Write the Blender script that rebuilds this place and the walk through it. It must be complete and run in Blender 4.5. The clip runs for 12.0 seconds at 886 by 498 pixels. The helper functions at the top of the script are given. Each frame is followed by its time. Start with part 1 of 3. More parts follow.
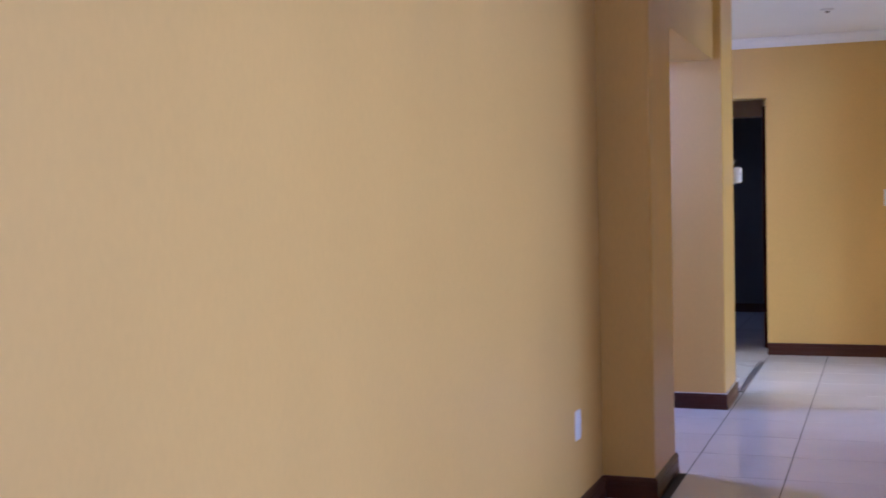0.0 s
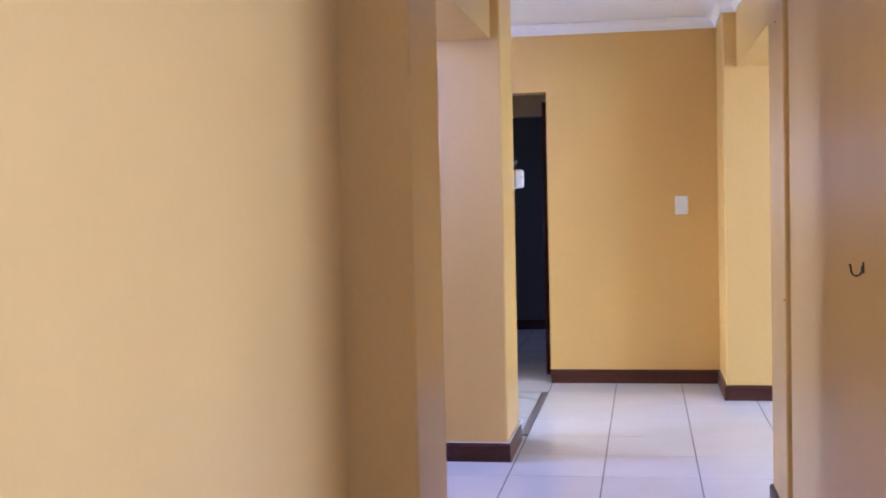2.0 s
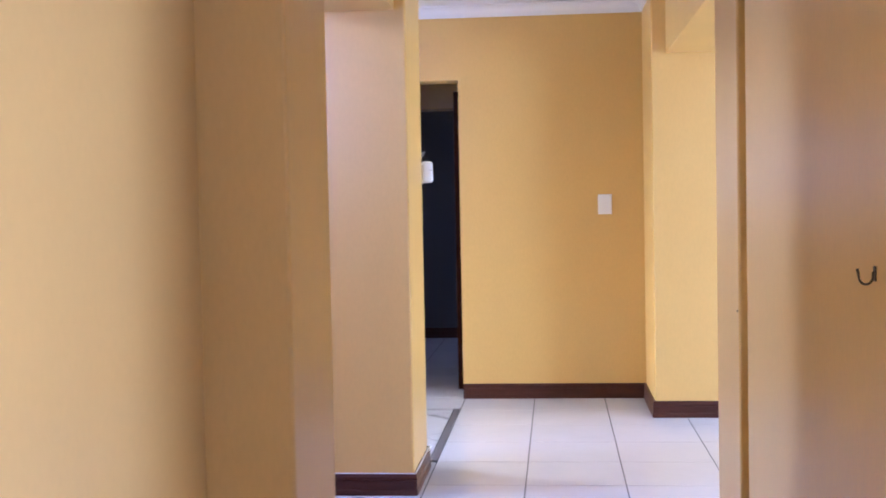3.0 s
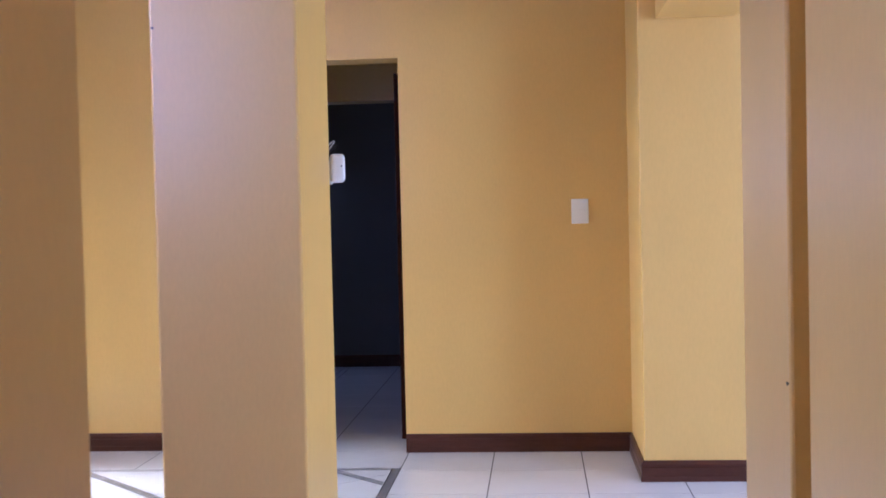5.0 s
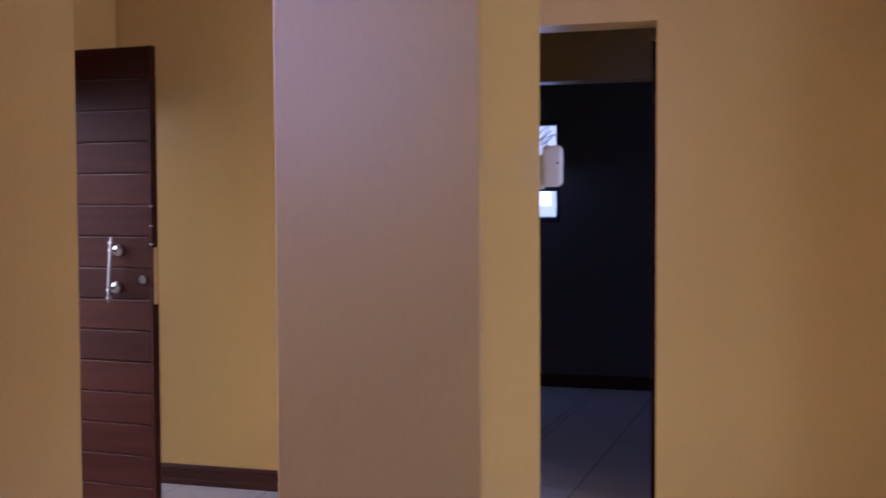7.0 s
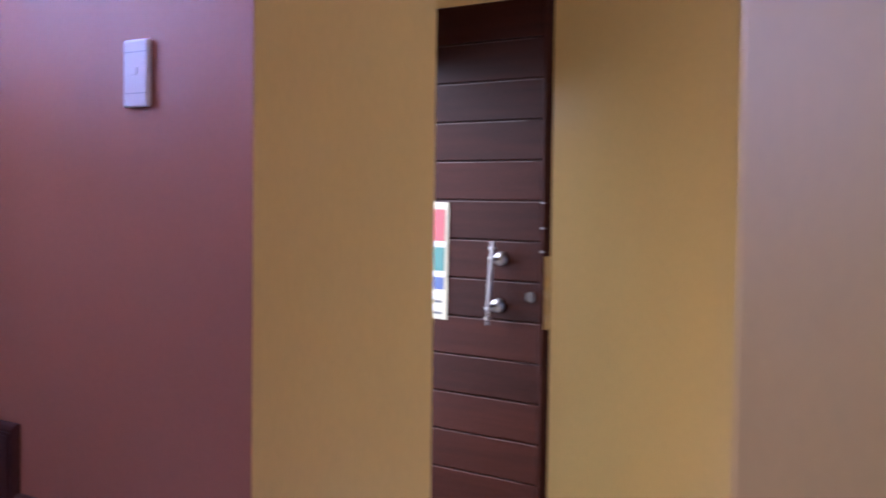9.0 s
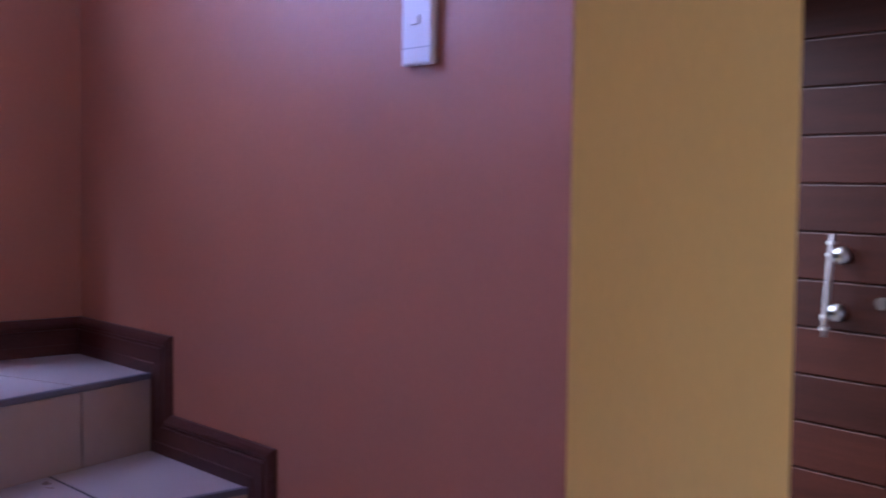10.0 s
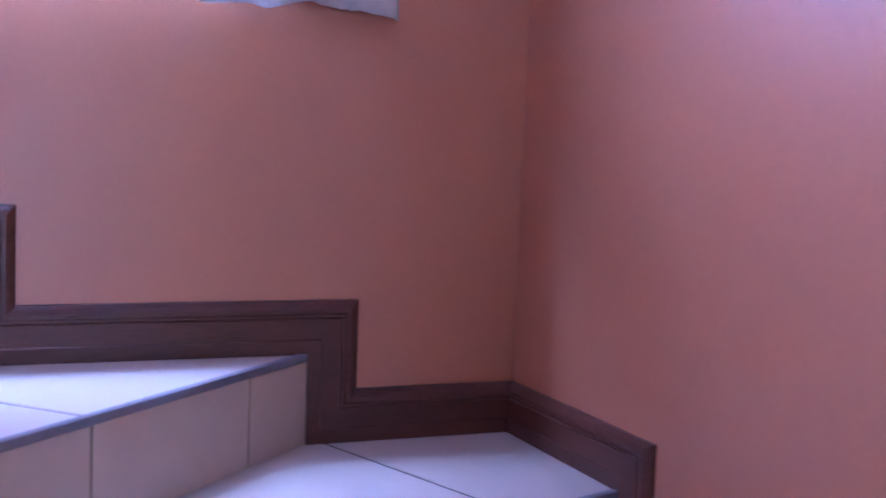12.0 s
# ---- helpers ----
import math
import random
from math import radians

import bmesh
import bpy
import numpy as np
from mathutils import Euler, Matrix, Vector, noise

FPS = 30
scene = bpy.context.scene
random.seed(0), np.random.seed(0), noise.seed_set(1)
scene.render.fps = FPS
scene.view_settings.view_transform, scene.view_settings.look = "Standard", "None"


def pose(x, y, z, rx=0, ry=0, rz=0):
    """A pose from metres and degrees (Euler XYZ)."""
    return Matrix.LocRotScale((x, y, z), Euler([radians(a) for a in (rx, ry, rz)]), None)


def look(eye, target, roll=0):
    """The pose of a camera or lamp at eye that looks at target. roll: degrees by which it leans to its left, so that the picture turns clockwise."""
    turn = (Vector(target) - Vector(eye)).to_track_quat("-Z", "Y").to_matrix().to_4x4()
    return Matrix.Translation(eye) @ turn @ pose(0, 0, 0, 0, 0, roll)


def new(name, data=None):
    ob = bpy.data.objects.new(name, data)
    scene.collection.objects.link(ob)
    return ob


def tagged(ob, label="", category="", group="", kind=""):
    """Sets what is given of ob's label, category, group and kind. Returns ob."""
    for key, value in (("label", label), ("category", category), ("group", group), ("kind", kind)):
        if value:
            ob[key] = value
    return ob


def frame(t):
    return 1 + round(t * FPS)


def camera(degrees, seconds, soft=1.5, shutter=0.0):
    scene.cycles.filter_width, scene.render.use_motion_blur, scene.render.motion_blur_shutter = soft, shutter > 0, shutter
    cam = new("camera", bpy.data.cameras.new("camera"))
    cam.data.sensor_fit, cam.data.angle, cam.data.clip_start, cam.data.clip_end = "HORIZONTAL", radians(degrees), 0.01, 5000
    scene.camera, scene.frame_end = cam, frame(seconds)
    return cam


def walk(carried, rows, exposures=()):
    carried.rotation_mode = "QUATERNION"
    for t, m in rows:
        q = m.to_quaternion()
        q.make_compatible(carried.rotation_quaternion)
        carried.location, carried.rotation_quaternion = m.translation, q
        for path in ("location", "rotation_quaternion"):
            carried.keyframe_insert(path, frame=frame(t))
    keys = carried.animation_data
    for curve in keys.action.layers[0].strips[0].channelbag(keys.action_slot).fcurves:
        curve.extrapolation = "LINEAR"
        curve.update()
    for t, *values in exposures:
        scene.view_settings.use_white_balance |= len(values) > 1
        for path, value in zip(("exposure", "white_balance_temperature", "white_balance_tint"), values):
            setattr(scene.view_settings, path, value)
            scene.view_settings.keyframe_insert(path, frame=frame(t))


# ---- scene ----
cam = camera(41.0, 12.0, soft=1.7, shutter=0.5)
PATH = [
    (0, (-0.281, -3.994, 1.344), (-0.982, -2.123, 1.258), -1.3),
    (0.5, (-0.392, -3.683, 1.341), (-0.975, -1.771, 1.257), -1.4),
    (1, (-0.467, -3.33, 1.351), (-0.962, -1.394, 1.265), -1.4),
    (1.5, (-0.487, -2.935, 1.353), (-0.898, -0.979, 1.268), -1.4),
    (2, (-0.512, -2.556, 1.344), (-0.848, -0.586, 1.261), -1.3),
    (2.5, (-0.531, -2.179, 1.327), (-0.79, -0.198, 1.247), -1.2),
    (3, (-0.572, -1.785, 1.302), (-0.762, 0.204, 1.223), -1.1),
    (3.5, (-0.578, -1.381, 1.259), (-0.726, 0.613, 1.187), -1.4),
    (5.5, (-0.46, 0.056, 1.301), (-0.634, 2.047, 1.237), -1.2),
    (6, (-0.466, 0.367, 1.31), (-0.77, 2.343, 1.253), -1.0),
    (6.5, (-0.501, 0.724, 1.341), (-0.957, 2.67, 1.276), -0.7),
    (8.5, (-0.924, 1.931, 1.396), (-1.985, 3.623, 1.293), 0.75),
    (9, (-1.153, 2.187, 1.353), (-2.366, 3.775, 1.269), 0.75),
    (9.5, (-1.393, 2.376, 1.347), (-2.772, 3.822, 1.249), 0.66),
    (10, (-1.672, 2.534, 1.345), (-3.186, 3.836, 1.231), 0.68),
    (10.5, (-1.974, 2.773, 1.402), (-3.634, 3.878, 1.236), 1.2),
    (11, (-2.204, 2.868, 1.38), (-3.961, 3.813, 1.232), 2.0),
    (11.5, (-2.45, 2.845, 1.412), (-4.25, 3.699, 1.243), 2.1),
    (12, (-2.645, 2.832, 1.428), (-4.479, 3.61, 1.253), 2.15),
]
EXPOSURES = [(0, -0.46, 4900, 19), (0.5, -0.22, 4900, 19), (1.0, -0.1, 4900, 19), (2.5, 0.22, 4950, 20), (3.6, 0.34, 4950, 20), (5.4, -0.38, 4820, 23), (6.6, -1.12, 5100, 37), (8.4, -0.73, 4850, 26), (9.5, -0.76, 4850, 28), (10, -0.86, 4700, 28), (11, -0.28, 4250, 21), (12, 0.14, 4280, 20)]
walk(cam, [(t, look(e, a, r)) for t, e, a, r in PATH], EXPOSURES)


# ---- world and large lights ----
world = bpy.data.worlds.new("world")
scene.world = world
world.use_nodes = True
wn = world.node_tree
sky = wn.nodes.new("ShaderNodeTexSky")
sky.sky_type = "NISHITA"
sky.sun_disc = False
sky.sun_elevation = radians(50)
sky.sun_rotation = radians(200)
wn.links.new(sky.outputs[0], wn.nodes["Background"].inputs[0])
wn.nodes["Background"].inputs[1].default_value = 0.12

sun_data = bpy.data.lights.new("sun", "SUN")
sun_data.energy = 2.5
sun_data.angle = radians(0.5)
sun_data.color = (1.0, 0.95, 0.87)
sun = new("sun", sun_data)
sun.matrix_world = look((0, 0, 20), (-3.0, 8.0, 8.0))


def opening_light(name, eye, target, width, height, watts, colour, spread=180):
    """Sky light that enters through a window or door opening."""
    data = bpy.data.lights.new(name, "AREA")
    data.shape, data.size, data.size_y = "RECTANGLE", width, height
    data.energy, data.color, data.spread = watts, colour, radians(spread)
    ob = new(name, data)
    ob.matrix_world = look(eye, target)
    return ob


DAY = (0.73, 0.82, 1.0)
COOL = (0.60, 0.66, 1.0)
BLUE = (0.59, 0.67, 1.0)
SHADE = (0.44, 0.50, 1.0)
VIOLET = (0.60, 0.63, 1.0)
opening_light("living_window_light", (4.95, 0.36, 1.35), (4.2, 5, 1.0), 1.7, 1.9, 215, DAY)
opening_light("living_east_light", (6.13, 3.9, 1.35), (0, 3.9, 1.0), 3.4, 1.9, 160, DAY)
opening_light("room_window_light", (3.54, -1.8, 1.4), (0, -1.8, 0.2), 1.3, 1.9, 235, COOL)
# wider than the door, so that it also shines through the added slot
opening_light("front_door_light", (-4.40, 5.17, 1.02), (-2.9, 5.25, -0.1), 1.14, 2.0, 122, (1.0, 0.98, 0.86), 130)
opening_light("stair_window_light", (-4.76, 2.90, 2.12), (0, 2.85, 1.8), 0.72, 0.56, 900, BLUE, 160)
opening_light("stair_upper_pane_light", (-4.73, 2.90, 2.85), (0, 2.0, 1.0), 0.72, 0.80, 105, VIOLET, 145)
opening_light("stair_side_light", (-2.45, 1.73, 1.98), (-1.1, 4, 1.90), 1.0, 1.0, 11, SHADE, 110)
# out of view; stands in for light coming down from the upstairs landing
opening_light("landing_light", (-3.04, 2.60, 3.45), (-4.2, 3.2, 0.8), 1.2, 0.9, 4, BLUE)
opening_light("back_window_light", (-2.65, 9.44, 1.57), (-2.2, 7.6, 0.0), 0.5, 0.66, 4, BLUE)


# ---- materials ----
def mat(name, colour, rough=0.6, metal=0.0, vary=0.06, scale=3.0, fine=60.0, bump=0.05, dist=0.002, spec=0.5, stretch=(1, 1, 1), random_piece=0.0):
    m = bpy.data.materials.new(name)
    m.use_nodes = True
    nt = m.node_tree
    n, l = nt.nodes, nt.links
    b = n["Principled BSDF"]
    b.inputs["Metallic"].default_value = metal
    b.inputs["Specular IOR Level"].default_value = spec
    tc = n.new("ShaderNodeTexCoord")
    mp = n.new("ShaderNodeMapping")
    mp.inputs["Scale"].default_value = stretch
    l.new(tc.outputs["Object"], mp.inputs[0])
    big = n.new("ShaderNodeTexNoise")
    big.inputs["Scale"].default_value = scale
    big.inputs["Detail"].default_value = 4
    small = n.new("ShaderNodeTexNoise")
    small.inputs["Scale"].default_value = fine
    small.inputs["Detail"].default_value = 3
    l.new(mp.outputs[0], big.inputs["Vector"])
    l.new(mp.outputs[0], small.inputs["Vector"])
    add = n.new("ShaderNodeMath")
    add.operation = "MULTIPLY_ADD"
    l.new(small.outputs[0], add.inputs[0])
    add.inputs[1].default_value = 0.5
    l.new(big.outputs[0], add.inputs[2])
    last = add.outputs[0]
    if random_piece:
        info = n.new("ShaderNodeObjectInfo")
        more = n.new("ShaderNodeMath")
        more.operation = "MULTIPLY_ADD"
        l.new(info.outputs["Random"], more.inputs[0])
        more.inputs[1].default_value = random_piece
        l.new(last, more.inputs[2])
        last = more.outputs[0]
    ramp = n.new("ShaderNodeMapRange")
    ramp.inputs[1].default_value, ramp.inputs[2].default_value = 0.35, 1.15 + random_piece
    ramp.inputs[3].default_value, ramp.inputs[4].default_value = 1 - vary, 1 + vary
    l.new(last, ramp.inputs[0])
    mul = n.new("ShaderNodeVectorMath")
    mul.operation = "SCALE"
    mul.inputs[0].default_value = colour
    l.new(ramp.outputs[0], mul.inputs["Scale"])
    l.new(mul.outputs[0], b.inputs["Base Color"])
    rr = n.new("ShaderNodeMapRange")
    rr.inputs[1].default_value, rr.inputs[2].default_value = 0.0, 1.0
    rr.inputs[3].default_value, rr.inputs[4].default_value = max(0.02, rough - 0.015), min(1, rough + 0.015)
    l.new(big.outputs[0], rr.inputs[0])
    l.new(rr.outputs[0], b.inputs["Roughness"])
    if bump:
        bp = n.new("ShaderNodeBump")
        bp.inputs["Strength"].default_value = bump
        bp.inputs["Distance"].default_value = dist
        l.new(add.outputs[0], bp.inputs["Height"])
        l.new(bp.outputs[0], b.inputs["Normal"])
    return m


YELLOW = mat("yellow_wall_paint", (0.66, 0.425, 0.118), 0.37, vary=0.09, scale=1.8, fine=90, stretch=(1, 1, 0.35), bump=0.2, dist=0.0016, spec=0.5)
RED = mat("terracotta_wall_paint", (0.345, 0.132, 0.065), 0.36, vary=0.09, scale=1.8, fine=90, bump=0.25, dist=0.0015, spec=0.5)
WHITE = mat("white_ceiling_paint", (0.80, 0.79, 0.78), 0.75, vary=0.03, scale=2, bump=0.1)
# light wall paint darkened so that its colour holds the back room's dimness
DIMMED = mat("dimmed_wall_paint", (0.13, 0.13, 0.135), 0.7, vary=0.05, scale=2)
SKIRT = mat("dark_varnished_skirting_wood", (0.062, 0.021, 0.013), 0.34, spec=0.25, vary=0.45, scale=3, fine=40, bump=0.15, stretch=(1, 1, 6))
DOORWOOD = mat("mahogany_door_wood", (0.025, 0.0064, 0.0034), 0.45, spec=0.05, vary=0.65, scale=2.2, fine=30, bump=0.2, stretch=(1, 4, 14), random_piece=0.5)
# paler brown for the highlight painted on the door boards' edges
GLINT = mat("board_edge_glint", (0.075, 0.034, 0.026), 0.5, vary=0.6, scale=6, fine=30, bump=0.0)
TILE = mat("glazed_ceramic_tile", (0.70, 0.69, 0.69), 0.2, vary=0.07, scale=3, fine=25, bump=0.04, random_piece=0.35)
STEPTILE = mat("stair_ceramic_tile", (0.40, 0.325, 0.265), 0.28, vary=0.09, scale=4, fine=20, bump=0.06, random_piece=0.3)
RISERTILE = mat("riser_ceramic_tile", (0.39, 0.28, 0.21), 0.35, vary=0.12, scale=6, fine=25, bump=0.06, random_piece=0.3)
GROUT = mat("tile_grout", (0.07, 0.065, 0.065), 0.9, vary=0.2, scale=6)
NOSING = mat("dark_nosing_strip", (0.13, 0.115, 0.13), 0.5, vary=0.2)
INLAY = mat("grey_inlay_tile", (0.17, 0.155, 0.15), 0.3, vary=0.15)
PLASTIC = mat("white_plastic", (0.80, 0.79, 0.76), 0.35, vary=0.02, bump=0.0)
STEEL = mat("brushed_nickel", (0.20, 0.18, 0.175), 0.30, metal=1.0, vary=0.1, bump=0.0)
SATIN = mat("satin_metal", (0.30, 0.28, 0.26), 0.38, metal=1.0, vary=0.1, bump=0.0)
BRASS = mat("brass", (0.55, 0.40, 0.16), 0.3, metal=1.0, vary=0.1, bump=0.0)
IRON = mat("dark_iron", (0.05, 0.04, 0.035), 0.45, metal=0.6, vary=0.2, bump=0.0)
FRAMEM = mat("dark_window_frame_paint", (0.03, 0.03, 0.035), 0.4, vary=0.1, bump=0.0)
CONCRETE = mat("stair_concrete", (0.35, 0.33, 0.31), 0.85, vary=0.1)
GRASS = mat("dry_ground", (0.16, 0.15, 0.09), 0.95, vary=0.3, scale=0.5, fine=8)


def flat_mat(name, colour, rough=0.5):
    return mat(name, colour, rough, vary=0.05, bump=0.0)


GREYLINE = flat_mat("groove_shade_grey", (0.34, 0.35, 0.37))
CARD = flat_mat("cream_card", (0.40, 0.36, 0.24))
CARDRED = flat_mat("red_print", (0.27, 0.014, 0.016))
CARDGREEN = flat_mat("green_print", (0.01, 0.11, 0.085))
CARDBLUE = flat_mat("blue_print", (0.015, 0.04, 0.15))
CARDWHITE = flat_mat("white_print", (0.44, 0.45, 0.44))
CARDDARK = flat_mat("dark_print", (0.06, 0.06, 0.06))


def glass_mat():
    m = bpy.data.materials.new("window_glass")
    m.use_nodes = True
    b = m.node_tree.nodes["Principled BSDF"]
    b.inputs["Transmission Weight"].default_value = 1.0
    b.inputs["Roughness"].default_value = 0.0
    b.inputs["IOR"].default_value = 1.45
    return m


GLASS = glass_mat()


def cloth_mat():
    m = bpy.data.materials.new("white_curtain_cloth")
    m.use_nodes = True
    nt = m.node_tree
    n, l = nt.nodes, nt.links
    n.remove(n["Principled BSDF"])
    d, t, mix = n.new("ShaderNodeBsdfDiffuse"), n.new("ShaderNodeBsdfTranslucent"), n.new("ShaderNodeMixShader")
    weave = n.new("ShaderNodeTexNoise")
    weave.inputs["Scale"].default_value = 240
    ramp = n.new("ShaderNodeMapRange")
    ramp.inputs[3].default_value, ramp.inputs[4].default_value = 0.72, 0.86
    l.new(weave.outputs[0], ramp.inputs[0])
    col = n.new("ShaderNodeCombineColor")
    for i in range(3):
        l.new(ramp.outputs[0], col.inputs[i])
    l.new(col.outputs[0], d.inputs[0])
    l.new(col.outputs[0], t.inputs[0])
    mix.inputs[0].default_value = 0.55
    l.new(d.outputs[0], mix.inputs[1])
    l.new(t.outputs[0], mix.inputs[2])
    l.new(mix.outputs[0], n["Material Output"].inputs[0])
    return m


CLOTH = cloth_mat()


def glow_mat():
    """Bright hazy sky above a faint hill line."""
    m = bpy.data.materials.new("hazy_sky_backdrop")
    m.use_nodes = True
    nt = m.node_tree
    n, l = nt.nodes, nt.links
    n.remove(n["Principled BSDF"])
    em = n.new("ShaderNodeEmission")
    tc, sep, ramp = n.new("ShaderNodeTexCoord"), n.new("ShaderNodeSeparateXYZ"), n.new("ShaderNodeValToRGB")
    wave, add = n.new("ShaderNodeTexNoise"), n.new("ShaderNodeMath")
    wave.inputs["Scale"].default_value = 1.2
    l.new(tc.outputs["Object"], wave.inputs["Vector"])
    l.new(tc.outputs["Object"], sep.inputs[0])
    add.operation = "MULTIPLY_ADD"
    l.new(wave.outputs[0], add.inputs[0])
    add.inputs[1].default_value = 0.25
    l.new(sep.outputs["Z"], add.inputs[2])
    l.new(add.outputs[0], ramp.inputs[0])
    ramp.color_ramp.elements[0].position, ramp.color_ramp.elements[0].color = 0.10, (0.30, 0.40, 0.52, 1)
    ramp.color_ramp.elements[1].position, ramp.color_ramp.elements[1].color = 0.16, (0.75, 0.86, 1.0, 1)
    l.new(ramp.outputs[0], em.inputs[0])
    em.inputs[1].default_value = 2.6
    l.new(em.outputs[0], n["Material Output"].inputs[0])
    return m


HAZE = glow_mat()


# ---- building helpers ----
def finish(name, bm, materials, parent=None, label="", smooth=False):
    me = bpy.data.meshes.new(name)
    bmesh.ops.recalc_face_normals(bm, faces=bm.faces)
    if smooth:
        for f in bm.faces:
            f.smooth = True
    bm.to_mesh(me)
    bm.free()
    for m in (materials if isinstance(materials, (list, tuple)) else [materials]):
        me.materials.append(m)
    ob = new(name, me)
    if parent is not None:
        ob.parent = parent
    if label:
        ob["label"] = label
    return ob


def part(name, bm, material, parent, label="", smooth=False):
    return finish(name, bm, material, parent, label, smooth)


def box_bm(x0, x1, y0, y1, z0, z1, bevel=0.0, segs=2, bm=None, upright=False):
    """A box, with its edges (or its upright edges only) rounded."""
    own = bmesh.new()
    bmesh.ops.create_cube(own, size=1)
    for v in own.verts:
        v.co = Vector((x0 + (v.co.x + 0.5) * (x1 - x0), y0 + (v.co.y + 0.5) * (y1 - y0), z0 + (v.co.z + 0.5) * (z1 - z0)))
    if bevel:
        edges = [e for e in own.edges if not upright or abs(e.verts[0].co.z - e.verts[1].co.z) > 1e-4]
        bmesh.ops.bevel(own, geom=edges, offset=bevel, segments=segs, affect="EDGES", profile=0.5)
    if bm is None:
        return own
    tmp = bpy.data.meshes.new("tmp")
    own.to_mesh(tmp)
    own.free()
    bm.from_mesh(tmp)
    bpy.data.meshes.remove(tmp)
    return bm


def rod_bm(points, radius, bm=None, sides=10):
    """A round bar along a line of points."""
    bm = bm or bmesh.new()
    rings = []
    for i, p in enumerate(points):
        p = Vector(p)
        a = Vector(points[max(i - 1, 0)])
        b = Vector(points[min(i + 1, len(points) - 1)])
        d = (b - a).normalized()
        u = d.orthogonal().normalized()
        if rings:
            u = (last_u - d * last_u.dot(d)).normalized()
        last_u = u
        w = d.cross(u)
        r = radius[i] if isinstance(radius, (list, tuple)) else radius
        rings.append([bm.verts.new(p + (u * math.cos(k * math.tau / sides) + w * math.sin(k * math.tau / sides)) * r) for k in range(sides)])
    for r0, r1 in zip(rings, rings[1:]):
        for k in range(sides):
            bm.faces.new((r0[k], r0[(k + 1) % sides], r1[(k + 1) % sides], r1[k]))
    bm.faces.new(rings[0][::-1])
    bm.faces.new(rings[-1])
    return bm


def wall(name, x0, x1, y0, y1, z0=0.0, z1=2.58, label="yellow painted plaster wall", material=None, bevel=0.008):
    return tagged(finish(name, box_bm(x0, x1, y0, y1, z0, z1, bevel, 2, None, True), material or YELLOW), label, "wall", kind="structure")


def clip_poly(poly, lo, hi):
    """The part of a convex outline that lies inside an upright rectangle."""
    for axis, bound, keep in ((0, lo[0], 1), (0, hi[0], -1), (1, lo[1], 1), (1, hi[1], -1)):
        out = []
        for i, p in enumerate(poly):
            q = poly[(i + 1) % len(poly)]
            dp, dq = (p[axis] - bound) * keep, (q[axis] - bound) * keep
            if dp >= 0:
                out.append(p)
            if (dp > 0 > dq) or (dp < 0 < dq):
                s = dp / (dp - dq)
                out.append((p[0] + (q[0] - p[0]) * s, p[1] + (q[1] - p[1]) * s))
        poly = out
        if len(poly) < 3:
            return []
    return poly


def shrink(poly, d):
    """A convex outline drawn in by d on all sides."""
    n = len(poly)
    area = sum(poly[i][0] * poly[(i + 1) % n][1] - poly[(i + 1) % n][0] * poly[i][1] for i in range(n))
    sign = 1 if area > 0 else -1
    lines = []
    for i in range(n):
        a, b = Vector(poly[i]), Vector(poly[(i + 1) % n])
        if (b - a).length < 1e-4:
            continue
        t = (b - a).normalized()
        nrm = Vector((-t.y, t.x)) * sign
        lines.append((a + nrm * d, t))
    out = []
    for i in range(len(lines)):
        (p, t), (q, u) = lines[i - 1], lines[i]
        den = t.x * u.y - t.y * u.x
        if abs(den) < 1e-6:
            continue
        s = ((q.x - p.x) * u.y - (q.y - p.y) * u.x) / den
        out.append((p.x + t.x * s, p.y + t.y * s))
    return out


def slab_bm(poly, z0, z1, edge=0.003, bm=None):
    """A flat piece with the given outline and a softened top edge."""
    bm = bm or bmesh.new()
    low = [bm.verts.new((x, y, z0)) for x, y in poly]
    mid = [bm.verts.new((x, y, z1 - edge * 0.6)) for x, y in poly]
    inner = shrink(poly, edge)
    n = len(poly)
    if len(inner) == n:
        top = [bm.verts.new((x, y, z1)) for x, y in inner]
        # shrink() starts one corner along
        best = min(range(n), key=lambda k: sum((Vector(inner[(i + k) % n]) - Vector(poly[i])).length for i in range(n)))
        top = top[best:] + top[:best]
        for i in range(n):
            j = (i + 1) % n
            bm.faces.new((low[i], low[j], mid[j], mid[i]))
            bm.faces.new((mid[i], mid[j], top[j], top[i]))
        bm.faces.new(top)
    else:
        for i in range(n):
            j = (i + 1) % n
            bm.faces.new((low[i], low[j], mid[j], mid[i]))
        bm.faces.new(mid)
    return bm


SKIRT_PROFILE = [(0, 0), (0.0165, 0), (0.0165, 0.026), (0.0140, 0.028), (0.0140, 0.064), (0.0155, 0.066), (0.0125, 0.068), (0.0125, 0.072), (0.0150, 0.075), (0.0150, 0.082), (0.0115, 0.090), (0.006, 0.097), (0, 0.098)]


